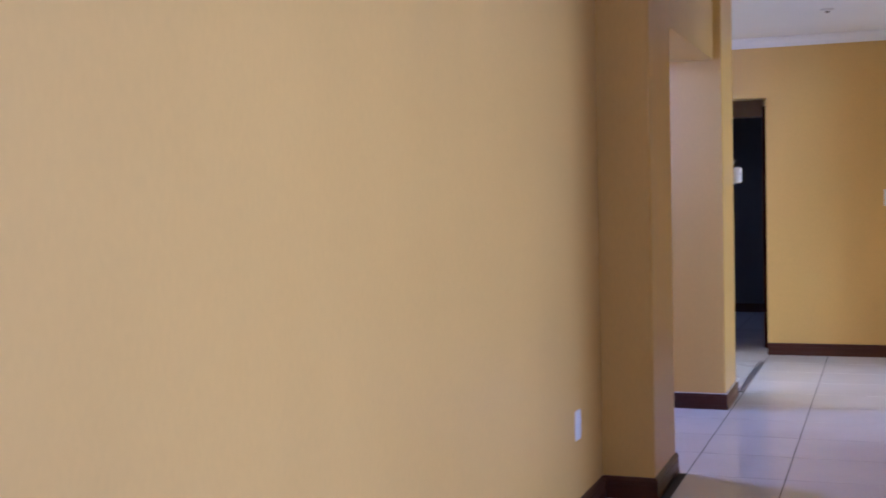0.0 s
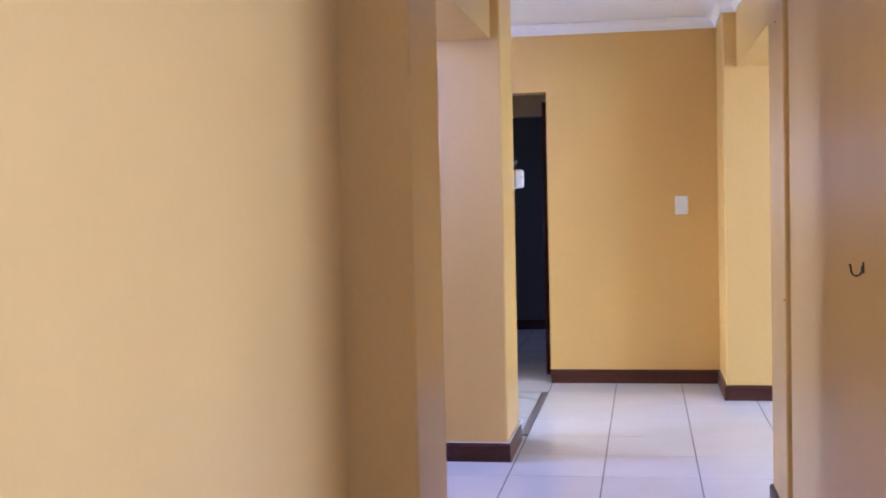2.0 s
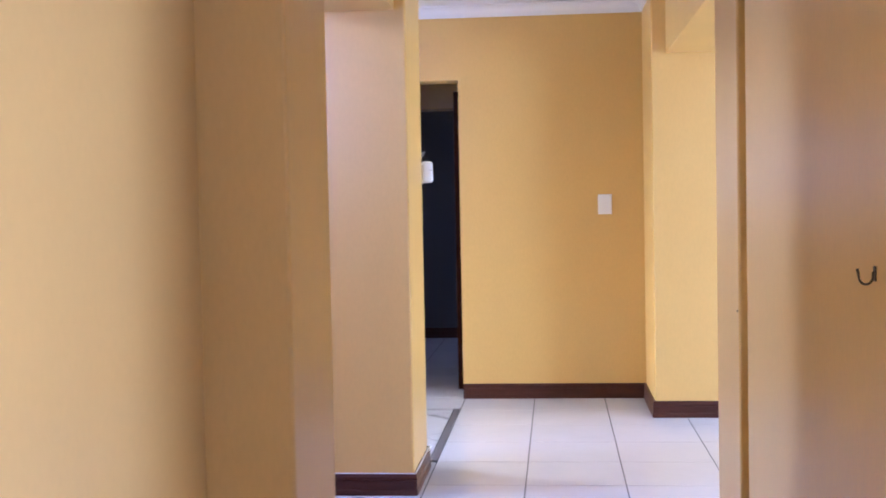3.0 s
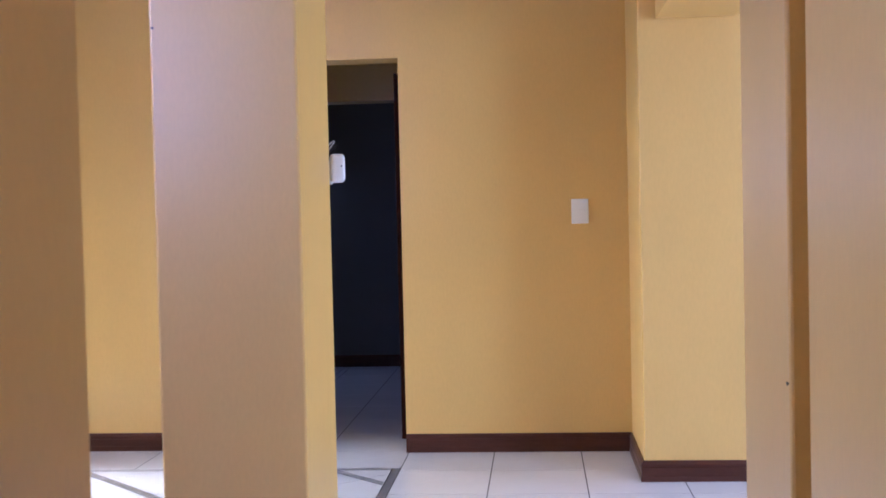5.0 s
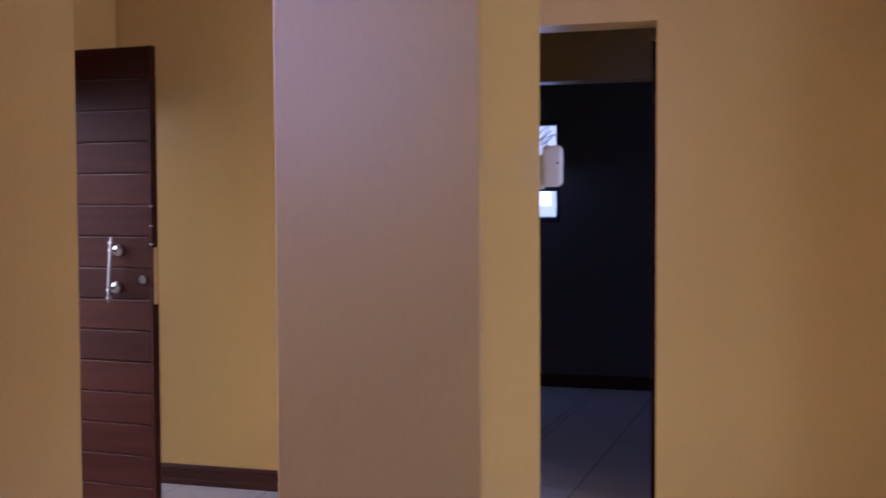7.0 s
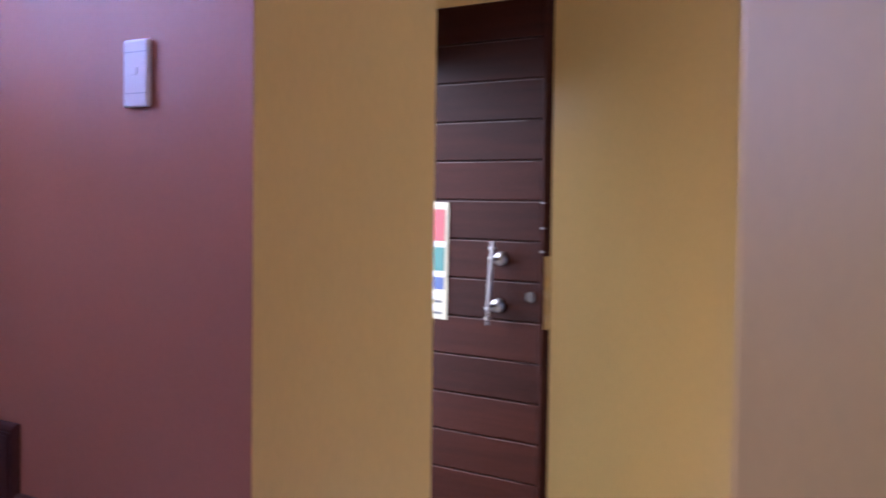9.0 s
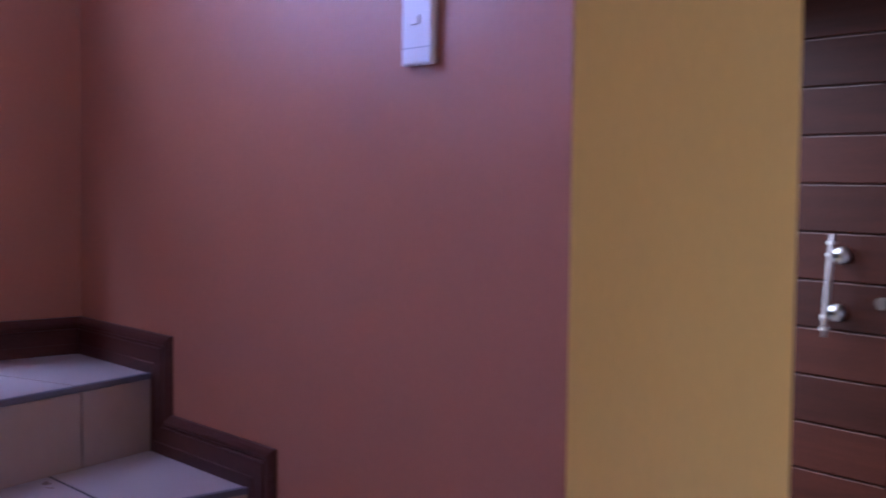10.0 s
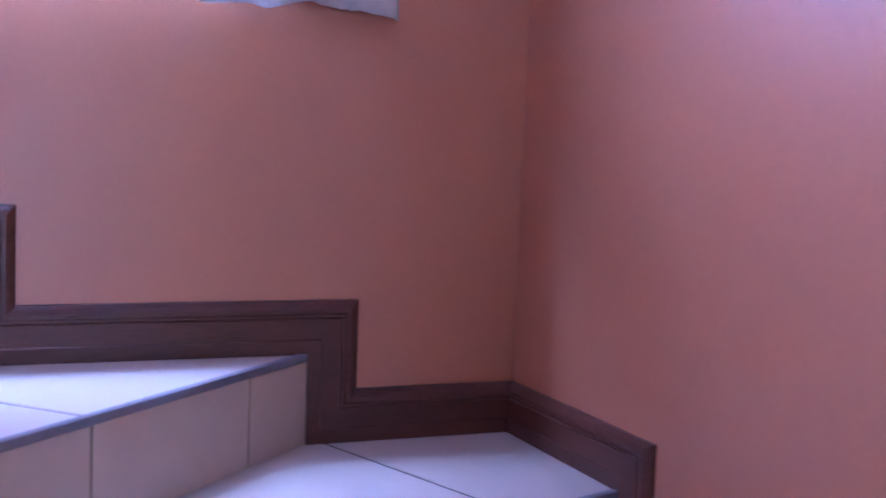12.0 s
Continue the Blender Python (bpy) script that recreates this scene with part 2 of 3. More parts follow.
def skirting(a, b, out, name="baseboard", z=0.0, m0=0.0, m1=0.0, c0=0.0, c1=0.0, parent=None, label="dark varnished wooden skirting board"):
    """A moulded board along the wall from a to b; out points into the room, m0 and m1 lengthen its outer side for mitres."""
    a, b, out = Vector((*a, z)), Vector((*b, z)), Vector((*out, 0))
    d = (b - a).normalized()
    bm = bmesh.new()
    r0 = [bm.verts.new(a + out * u - d * (m0 * u) + Vector((0, 0, h))) for u, h in SKIRT_PROFILE]
    r1 = [bm.verts.new(b + out * u + d * (m1 * u) + Vector((0, 0, h))) for u, h in SKIRT_PROFILE]
    for (v, w), (u, h) in zip(zip(r0, r1), SKIRT_PROFILE):
        v.co += d * (c0 * h)
        w.co += d * (c1 * h)
    n = len(r0)
    for i in range(n):
        bm.faces.new((r0[i], r0[(i + 1) % n], r1[(i + 1) % n], r1[i]))
    bm.faces.new(r0[::-1])
    bm.faces.new(r1)
    ob = finish(name, bm, SKIRT, parent)
    if parent is None:
        tagged(ob, label, "skirting board", kind="structure")
    return ob


# ---- the large structure ----
H = 2.58
# ground outside
bm = bmesh.new()
bmesh.ops.create_grid(bm, x_segments=8, y_segments=8, size=1500)
bmesh.ops.translate(bm, verts=bm.verts, vec=(0, 0, -0.20))
tagged(finish("ground", bm, GRASS), "dry grassy ground around the house", "ground", kind="structure")

bm = bmesh.new()
for x0, x1, y0, y1 in ((-1.69, 3.82, -6.77, 0.08), (-1.69, 6.42, 0.08, 6.67), (-4.95, -1.69, 1.45, 6.58), (-3.62, -0.40, 6.58, 9.70)):
    box_bm(x0, x1, y0, y1, -0.12, -0.0008, bm=bm)
floor = tagged(finish("floor", bm, GROUT), "light grey ceramic tiled floor with dark grout", "floor", kind="structure")

# passage and its crossing
wall("wall_far_end", 0.0, 0.486, 5.297, 6.67, label="yellow painted plaster pilaster beside the far wall")
wall("wall_hall_north", -4.10, -2.06, 6.09, 6.32)
wall("wall_living_north", 0.30, 6.42, 6.45, 6.67)
pier = wall("column_wall", -1.687, -1.217, 3.412, 3.955, label="square yellow painted plaster pier between passage and entrance hall")
wall("beam_west", -1.64, -1.265, 1.672, 3.412, 2.15, H, label="yellow painted plaster beam over the opening", bevel=0.006)
wall("beam_east", 0.085, 0.45, 2.63, 5.297, 2.15, H, label="yellow painted plaster beam over the opening", bevel=0.006)
wall("wall_west_stub", -1.69, -1.237, 1.137, 1.672, label="yellow painted plaster stub wall at the corridor's end")
wall("wall_west", -1.685, -1.468, -6.56, 1.20)
wall("wall_east_end", 0.014, 0.26, 2.112, 2.63, label="yellow painted plaster wall end beside the living room opening")
wall("wall_east", 0.014, 0.25, 0.09, 1.948)
wall("wall_east_niche", 0.105, 0.25, 1.94, 2.12, label="yellow painted back of a narrow upright wall recess", bevel=0.0)

# south room behind the start


def wall_with_hole(name, axis, at, thick, u0, u1, z1, h0, h1, s, t, material, label, base=0.0):
    """A wall across x or y with one rectangular opening through it, as one mesh of four blocks."""
    bm = bmesh.new()
    for a, b, c, d in ((u0, h0, base, z1), (h1, u1, base, z1), (h0, h1, base, s), (h0, h1, t, z1)):
        if b - a > 1e-3 and d - c > 1e-3:
            if axis == "x":
                box_bm(at, at + thick, a, b, c, d, bm=bm)
            else:
                box_bm(a, b, at, at + thick, c, d, bm=bm)
    bmesh.ops.remove_doubles(bm, verts=bm.verts, dist=1e-5)
    return tagged(finish(name, bm, material), label, "wall", kind="structure")


wall_with_hole("wall_far", "y", 6.0, 0.22, -2.20, 0.02, H, -2.05, -1.197, 0.0, 2.10, YELLOW, "yellow painted plaster wall with an open doorway")
wall_with_hole("wall_room_east", "x", 3.6, 0.22, -6.55, 0.08, H, -2.5, -1.1, 0.35, 2.35, YELLOW, "yellow painted wall with a wide window opening")
wall("wall_south", -1.69, 3.82, -6.77, -6.55)
wall_with_hole("wall_living_east", "x", 6.20, 0.22, 0.08, 6.45, H, 2.1, 5.7, 0.35, 2.35, YELLOW, "yellow painted wall with a wide window opening")
wall_with_hole("wall_living_south", "y", 0.08, 0.22, 0.24, 6.20, H, 4.05, 5.85, 0.35, 2.35, YELLOW, "yellow painted wall with a wide window opening")
# the hole runs on past the door: an unseen slot added for hall light
wall_with_hole("wall_front", "x", -4.10, 0.30, 4.40, 6.08, H, 4.62, 5.96, 0.0, 2.06, YELLOW, "yellow painted wall with the front door opening and an added unseen slot")

wall("wall_front_post", -4.097, -3.803, 5.515, 5.68, 0.0, 2.06, label="yellow painted post between the front door and the added slot")
# block between stairs and entrance hall: terracotta on the stair side
bm = box_bm(-4.92, -2.918, 3.862, 4.50, 0, 4.4, 0.003, 2, None, True)
for v in bm.verts:
    # the hall side of the block is slightly out of square
    if v.co.x > -3.5 and v.co.y > 4.2:
        v.co += Vector((0.058, -0.112, 0))
ob = finish("wall_stair_side", bm, [YELLOW, RED])
for p in ob.data.polygons:
    if p.normal.y < -0.6:
        p.material_index = 1
tagged(ob, "terracotta painted stair wall with a yellow end", "wall", kind="structure")
wall_with_hole("wall_stair_back", "x", -4.92, 0.22, 1.45, 3.90, 4.4, 2.50, 3.30, 1.72, 3.30, RED, "terracotta painted stair wall with a window opening")
wall_with_hole("wall_stair_south", "y", 1.45, 0.22, -4.70, -1.69, 4.4, -2.95, -1.95, 1.45, 2.50, RED, "terracotta painted wall with a window opening")
# unseen opening added above the stairs in place of the landing
wall_with_hole("wall_stair_upper_east", "x", -3.02, 0.10, 1.67, 3.862, 4.4, 1.95, 3.25, 2.95, 3.95, WHITE, "pale painted wall with an added opening for light from the landing", base=H + 0.12)

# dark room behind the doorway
wall("wall_back_west", -3.62, -3.40, 6.32, 9.5, label="back room wall with its dimness painted into the grey", material=DIMMED)
wall("wall_back_east", -0.62, -0.40, 6.22, 9.5, label="back room wall with its dimness painted into the grey", material=DIMMED)
wall("back_room_beam", -3.40, -0.62, 8.2, 8.42, 2.085, H, label="yellow painted beam across the dark back room")
wall_with_hole("wall_back", "y", 9.5, 0.2, -3.62, -0.40, H, -2.95, -2.345, 1.19, 1.95, DIMMED, "back room wall with a small window opening and painted-in dimness")

# ceilings
# the last slab's unseen overhang is added to keep sun out of window_8
for name, x0, x1, y0, y1, z in (("ceiling", -1.69, 3.82, -6.77, 0.0, H), ("ceiling", -2.92, 6.42, 0.0, 6.67, H), ("ceiling", -4.92, -2.92, 4.2, 6.58, H + 0.004), ("ceiling", -3.62, -0.40, 6.674, 9.70, H), ("ceiling", -4.92, -1.90, 0.55, 4.486, 4.40)):
    tagged(finish(name, box_bm(x0, x1, y0, y1, z, z + 0.12), WHITE), "smooth white painted ceiling", "ceiling", kind="structure")

# cove cornice along the far wall and the pilaster
COVE = [(0, -0.077), (0.010, -0.077), (0.012, -0.066), (0.018, -0.048), (0.030, -0.030), (0.048, -0.018), (0.066, -0.012), (0.070, -0.002), (0, -0.002)]


def cornice(a, b, out, m0=0.0, m1=0.0):
    a, b, out = Vector((*a, H)), Vector((*b, H)), Vector((*out, 0))
    d = (b - a).normalized()
    bm = bmesh.new()
    r0 = [bm.verts.new(a + out * u - d * (m0 * u) + Vector((0, 0, h))) for u, h in COVE]
    r1 = [bm.verts.new(b + out * u + d * (m1 * u) + Vector((0, 0, h))) for u, h in COVE]
    for i in range(len(r0)):
        j = (i + 1) % len(r0)
        bm.faces.new((r0[i], r0[j], r1[j], r1[i]))
    bm.faces.new(r0[::-1])
    bm.faces.new(r1)
    tagged(finish("trim", bm, WHITE), "white plaster cove cornice", "cornice", kind="structure")


cornice((-2.05, 6.0), (0.0, 6.0), (0, -1), 0, -1)
cornice((0.0, 6.0), (0.0, 5.297), (-1, 0), -1, 1)
cornice((0.0, 5.297), (0.085, 5.297), (0, -1), 1, -1)
cornice((0.085, 5.297), (0.085, 2.63), (-1, 0), -1, 0)

# skirting boards
for a, b, o, m0, m1 in (
        ((-1.197, 6.0), (0.0, 6.0), (0, -1), 0, -1),
        ((0.0, 6.0), (0.0, 5.297), (-1, 0), -1, 1),
        ((0.0, 5.297), (0.486, 5.297), (0, -1), 1, 1),
        ((0.486, 5.297), (0.486, 6.45), (1, 0), 1, 0),
        ((0.745, 6.45), (6.20, 6.45), (0, -1), 0, 0),
        ((-3.80, 6.09), (-2.20, 6.09), (0, -1), -1, 0),
        ((-3.80, 5.56), (-3.80, 6.09), (1, 0), 0, -1),
        ((-1.687, 3.412), (-1.217, 3.412), (0, -1), 1, 1),
        ((-1.217, 3.412), (-1.217, 3.955), (1, 0), 1, 1),
        ((-1.217, 3.955), (-1.687, 3.955), (0, 1), 1, 1),
        ((-1.687, 3.955), (-1.687, 3.412), (-1, 0), 1, 1),
        ((-1.468, -6.5), (-1.468, 1.137), (1, 0), 0, -1),
        ((-1.468, 1.137), (-1.237, 1.137), (0, -1), -1, 1),
        ((-1.237, 1.137), (-1.237, 1.672), (1, 0), 1, 1),
        ((-1.237, 1.672), (-1.69, 1.672), (0, 1), 1, 0),
        ((0.014, 2.63), (0.014, 2.112), (-1, 0), 1, 0),
        ((0.014, 1.948), (0.014, 0.09), (-1, 0), 0, 1),
        ((0.26, 2.63), (0.014, 2.63), (0, 1), 0, 1),
        ((-2.918, 3.862), (-2.918, 4.497), (1, 0), 1, 1),
        ((-3.40, 9.5), (-0.62, 9.5), (0, -1), 0, 0),
        ((-3.40, 6.32), (-3.40, 9.5), (1, 0), 0, 0)):
    skirting(a, b, o, m0=m0, m1=m1)


# ---- windows ----
def window(name, axis, at, u0, u1, z0, z1, bars_u, bars_z, label, inward):
    """A window in an opening: frame, bars and one pane for each field."""
    top = tagged(new(name), label, "window", kind="structure")
    bm = bmesh.new()
    w, d = 0.045, 0.05

    def put(bm, a, b, c, e, t):
        if axis == "x":
            box_bm(at - t / 2, at + t / 2, a, b, c, e, 0.004, 1, bm)
        else:
            box_bm(a, b, at - t / 2, at + t / 2, c, e, 0.004, 1, bm)

    put(bm, u0, u0 + w, z0, z1, d)
    put(bm, u1 - w, u1, z0, z1, d)
    put(bm, u0 + w, u1 - w, z0, z0 + w, d)
    put(bm, u0 + w, u1 - w, z1 - w, z1, d)
    part("window_frame", bm, FRAMEM, top)
    for u in bars_u:
        bm = bmesh.new()
        put(bm, u - 0.02, u + 0.02, z0 + w, z1 - w, d * 0.9)
        part("mullion", bm, FRAMEM, top)
    for z in bars_z:
        bm = bmesh.new()
        put(bm, u0 + w, u1 - w, z - 0.022, z + 0.022, d * 0.8)
        part("transom", bm, FRAMEM, top)
    us = [u0 + w] + [u for u in bars_u] + [u1 - w]
    zs = [z0 + w] + [z for z in bars_z] + [z1 - w]
    for a, b in zip(us, us[1:]):
        for c, e in zip(zs, zs[1:]):
            bm = bmesh.new()
            put(bm, a + 0.002, b - 0.002, c + 0.002, e - 0.002, 0.009)
            pane = part("pane", bm, GLASS, top)
            pane.visible_shadow = False
    return top


window("window_1", "x", 6.33, 2.1, 5.7, 0.35, 2.35, [3.3, 4.5], [1.75], "wide dark framed window of the living room", -1)
window("window_2", "x", 3.73, -2.5, -1.1, 0.35, 2.35, [-1.8], [1.75], "wide dark framed window of the first room", 1)
window("window_5", "y", 0.17, 4.05, 5.85, 0.35, 2.35, [4.65, 5.25], [1.75], "wide dark framed window of the living room", 1)
window("window_6", "y", 1.53, -2.95, -1.95, 1.45, 2.50, [-2.45], [2.15], "dark framed window beside the stairs", 1)
window("window_3", "x", -4.86, 2.50, 3.30, 1.72, 3.30, [2.90], [2.42], "dark framed stair window behind a curtain", 1)
window("window_8", "x", -2.97, 1.95, 3.25, 2.95, 3.95, [2.60], [], "dark framed window added unseen for light from the upstairs landing", 1)
# sidelight added out of view behind the door leaf to brighten the hall wall
window("window_7_added", "x", -3.95, 5.685, 5.955, 0.002, 2.056, [], [1.05], "narrow window added unseen behind the front door to light the hall", 1)
window("window_4", "y", 9.60, -2.95, -2.345, 1.19, 1.95, [-2.64], [1.445], "small dark framed window of the back room", -1)


# hazy sky seen through the back room's window
back_sky = finish("backdrop", box_bm(-4.5, 0.5, -0.02, 0.0, -1.2, 2.0), HAZE)
back_sky.location = (-1.2, 13.0, 1.2)
tagged(back_sky, "bright hazy sky over a faint hill", "sky", kind="structure")

# ---- stairs ----
NEWEL = Vector((-3.83, 2.52))
RISER = 0.166
treads = [0.172, 0.344, 0.516, 0.688, 0.875, 0.875 + RISER, 0.875 + 2 * RISER]
stairs = tagged(new("staircase"), "tiled winder staircase with dark nosing strips beside a terracotta wall", "staircase")
# where each riser meets the outer walls
WALL_Y, WALL_X = 3.862, -4.70
fronts = [((-3.01, WALL_Y), (-3.01, 2.52)), ((-3.28, WALL_Y), (-3.28, 2.52)), ((-3.55, WALL_Y), (-3.55, 2.52)), ((-3.835, WALL_Y), (NEWEL.x + 0.005, NEWEL.y)),
          ((-4.285, WALL_Y), tuple(NEWEL)), ((WALL_X, 3.44), tuple(NEWEL)), ((WALL_X, 2.845), tuple(NEWEL))]
outlines = [[(-3.01, 2.52), (-3.01, WALL_Y), (-3.28, WALL_Y), (-3.28, 2.52)], [(-3.28, 2.52), (-3.28, WALL_Y), (-3.55, WALL_Y), (-3.55, 2.52)],
            [(-3.55, 2.52), (-3.55, WALL_Y), (-3.835, WALL_Y), (-3.825, 2.52)], [(-3.825, 2.52), (-3.835, WALL_Y), (-4.285, WALL_Y), tuple(NEWEL)],
            [tuple(NEWEL), (-4.285, WALL_Y), (WALL_X, WALL_Y), (WALL_X, 3.44)], [tuple(NEWEL), (WALL_X, 3.44), (WALL_X, 2.845)],
            [tuple(NEWEL), (WALL_X, 2.845), (WALL_X, 2.38), (NEWEL.x, 2.33)]]
bm = bmesh.new()
for poly, z in zip(outlines, treads):
    vs = [bm.verts.new((x, y, 0)) for x, y in poly] + [bm.verts.new((x, y, z - 0.002)) for x, y in poly]
    n = len(poly)
    for i in range(n):
        bm.faces.new((vs[i], vs[(i + 1) % n], vs[n + (i + 1) % n], vs[n + i]))
    bm.faces.new(vs[n:])
for k in range(4):
    y1 = 2.36 - 0.25 * k
    box_bm(WALL_X, NEWEL.x, max(1.67, y1 - 0.25), y1, 0, treads[-1] + 0.166 * (k + 1) - 0.011 if k else treads[-1] - 0.011, bm=bm)
part("body", bm, GROUT, stairs)


def split_poly(poly, p, d):
    """Cut a convex outline by the line through p along d; gives both sides."""
    sides = ([], [])
    nrm = Vector((-d[1], d[0]))
    for i, a in enumerate(poly):
        b = poly[(i + 1) % len(poly)]
        da, db = nrm.dot(Vector(a) - Vector(p)), nrm.dot(Vector(b) - Vector(p))
        if da >= 0:
            sides[0].append(a)
        if da <= 0:
            sides[1].append(a)
        if da * db < 0:
            s = da / (da - db)
            c = (a[0] + (b[0] - a[0]) * s, a[1] + (b[1] - a[1]) * s)
            sides[0].append(c)
            sides[1].append(c)
    return [s for s in sides if len(s) >= 3]


for k, (poly, z) in enumerate(zip(outlines, treads)):
    a, b = Vector(fronts[k][0]), Vector(fronts[k][1])
    along = (b - a).normalized()
    centre = sum((Vector(p) for p in poly), Vector((0, 0))) / len(poly)
    inward = Vector((-along.y, along.x))
    if inward.dot(centre - a) < 0:
        inward = -inward
    pieces = [poly]
    cuts = {4: (0.234, 0.69), 5: (0.196, 0.587)}.get(k, (0.30, 0.76))
    for cut in (cuts if k != 5 else cuts[1:]):
        at = a + along * cut
        pieces = [q for p in pieces for q in split_poly(p, at, inward)]
    for p in pieces:
        q = shrink(p, 0.0035)
        if len(q) >= 3:
            part("tread_tile", slab_bm(q, z - 0.011, z, 0.002), STEPTILE, stairs)
    # riser tiles below the nosing
    low = treads[k - 1] if k else 0.0
    length = (b - a).length
    marks = [0.0, *cuts, length] if length > 0.75 else [0.0, length]
    for s0, s1 in zip(marks, marks[1:]):
        p0, p1 = a + along * (s0 + 0.003), a + along * (s1 - 0.003)
        q = [p0 - inward * 0.009, p1 - inward * 0.009, p1, p0]
        bm = bmesh.new()
        vs = [bm.verts.new((x, y, low + 0.001)) for x, y in q] + [bm.verts.new((x, y, z - 0.013)) for x, y in q]
        for i in range(4):
            bm.faces.new((vs[i], vs[(i + 1) % 4], vs[4 + (i + 1) % 4], vs[4 + i]))
        bm.faces.new(vs[:4][::-1])
        bm.faces.new(vs[4:])
        part("riser_tile", bm, RISERTILE, stairs)
    q = [a - inward * 0.0105, b - inward * 0.0105, b + inward * 0.003, a + inward * 0.003]
    bm = slab_bm([tuple(p) for p in q], z - 0.012, z + 0.0025, 0.002)
    part("nosing_strip", bm, NOSING, stairs, "dark edge strip")


W = 0.098
steps_x = [-3.01, -3.28, -3.55, -3.835, -4.285]


def upright_board(p, along, out, z0, z1):
    """An upright skirting piece before a riser, mitred into the runs above and below it."""
    p, along, out = Vector((*p, 0)), Vector((*along, 0)), Vector((*out, 0))
    bm = bmesh.new()
    r0 = [bm.verts.new(p + along * h + out * u + Vector((0, 0, z0 + h))) for u, h in SKIRT_PROFILE]
    r1 = [bm.verts.new(p + along * h + out * u + Vector((0, 0, z1 + h))) for u, h in SKIRT_PROFILE]
    n = len(r0)
    for i in range(n):
        bm.faces.new((r0[i], r0[(i + 1) % n], r1[(i + 1) % n], r1[i]))
    bm.faces.new(r0[::-1])
    bm.faces.new(r1)
    part("skirting_board", bm, SKIRT, stairs)


for k, x in enumerate(steps_x):
    upright_board((x, WALL_Y), (1, 0), (0, -1), treads[k - 1] if k else 0.0, treads[k])
    if k < 4:
        skirting((x, WALL_Y), (steps_x[k + 1], WALL_Y), (0, -1), parent=stairs, name="skirting_board", z=treads[k], c0=-1, c1=-1)
skirting((-4.285, WALL_Y), (WALL_X, WALL_Y), (0, -1), parent=stairs, name="skirting_board", z=treads[4], c0=-1, m1=-1)
skirting((WALL_X, WALL_Y), (WALL_X, 3.44), (1, 0), parent=stairs, name="skirting_board", z=treads[4], m0=-1, c1=-1)
skirting((WALL_X, 3.44), (WALL_X, 2.845), (1, 0), parent=stairs, name="skirting_board", z=treads[5], c0=-1, c1=-1)
skirting((WALL_X, 2.845), (WALL_X, 2.38), (1, 0), parent=stairs, name="skirting_board", z=treads[6], c0=-1)
for k, y in ((5, 3.44), (6, 2.845)):
    upright_board((WALL_X, y), (0, 1), (1, 0), treads[k - 1], treads[k])

# ---- curtain at the stair window ----
curtain = tagged(new("curtain"), "gathered white half curtain over the stair window", "curtain")
bm = bmesh.new()
cols, rows = 160, 8
y0, y1, z0, z1 = 2.45, 3.572, 1.657, 2.42
grid = []
for j in range(rows + 1):
    line = []
    for i in range(cols + 1):
        s, t = i / cols, j / rows
        fold = 0.013 * math.sin(s * 58 + 1.3 * math.sin(s * 9)) + 0.007 * math.sin(s * 141 + 0.6)
        hem = 0.006 * math.sin(s * 23) + 0.004 * math.sin(s * 61) - 0.004 * (s > 0.93)
        line.append(bm.verts.new((-4.655 + fold * (1.15 - 0.5 * t), y0 + (y1 - y0) * s + 0.004 * math.sin(s * 90 + t * 3), z0 + (z1 - z0) * t + hem * (1 - t))))
    grid.append(line)
for j in range(rows):
    for i in range(cols):
        bm.faces.new((grid[j][i], grid[j][i + 1], grid[j + 1][i + 1], grid[j + 1][i]))
cloth = part("cloth", bm, CLOTH, curtain, smooth=True)
thick = cloth.modifiers.new("thickness", "SOLIDIFY")
thick.thickness = 0.0012
part("curtain_rod", rod_bm([(-4.655, 2.40, 2.42), (-4.655, 3.65, 2.42)], 0.010), STEEL, curtain)
for y in (2.43, 3.62):
    part("bracket", rod_bm([(-4.70, y, 2.42), (-4.655, y, 2.42)], 0.007), STEEL, curtain)

# ---- front door, standing open ----
door = tagged(new("front_door"), "open dark mahogany front door of horizontal boards", "door")
DW, DT, DZ0, DZ1 = 0.815, 0.042, 0.012, 2.020
BOARD = (DZ1 - DZ0) / 15
# built along local x from the hinge, face towards -y
part("core", box_bm(0.004, DW - 0.004, -DT + 0.010, 0.0, DZ0, DZ1 - 0.001), DOORWOOD, door)
for k in range(15):
    z0 = DZ0 + k * BOARD
    bm = box_bm(0.075, DW - 0.013, -DT, -DT + 0.012, z0 + 0.0025, z0 + BOARD - 0.0025, 0.003, 2)
    board = part("board", bm, DOORWOOD, door)
    # a pale strip paints the highlight along the board's upper edge
    part("edge_glint", box_bm(0.077, DW - 0.016 - 0.03 * (k % 3), -DT - 0.0006, -DT + 0.002, z0 + BOARD - 0.0050, z0 + BOARD - 0.0034), GLINT, board, "pale strip painted as the board edge's highlight")
for x0, x1 in ((0.0, 0.073), (DW - 0.012, DW)):
    part("stile", box_bm(x0, x1, -DT - 0.001, 0.001, DZ0, DZ1, 0.003, 2), DOORWOOD, door)
# pull handle with two round roses
def pull_x(z):
    """The bar leans a little towards the hinge at its foot."""
    return DW - 0.186 + 0.020 * (z - 0.935) / 0.28


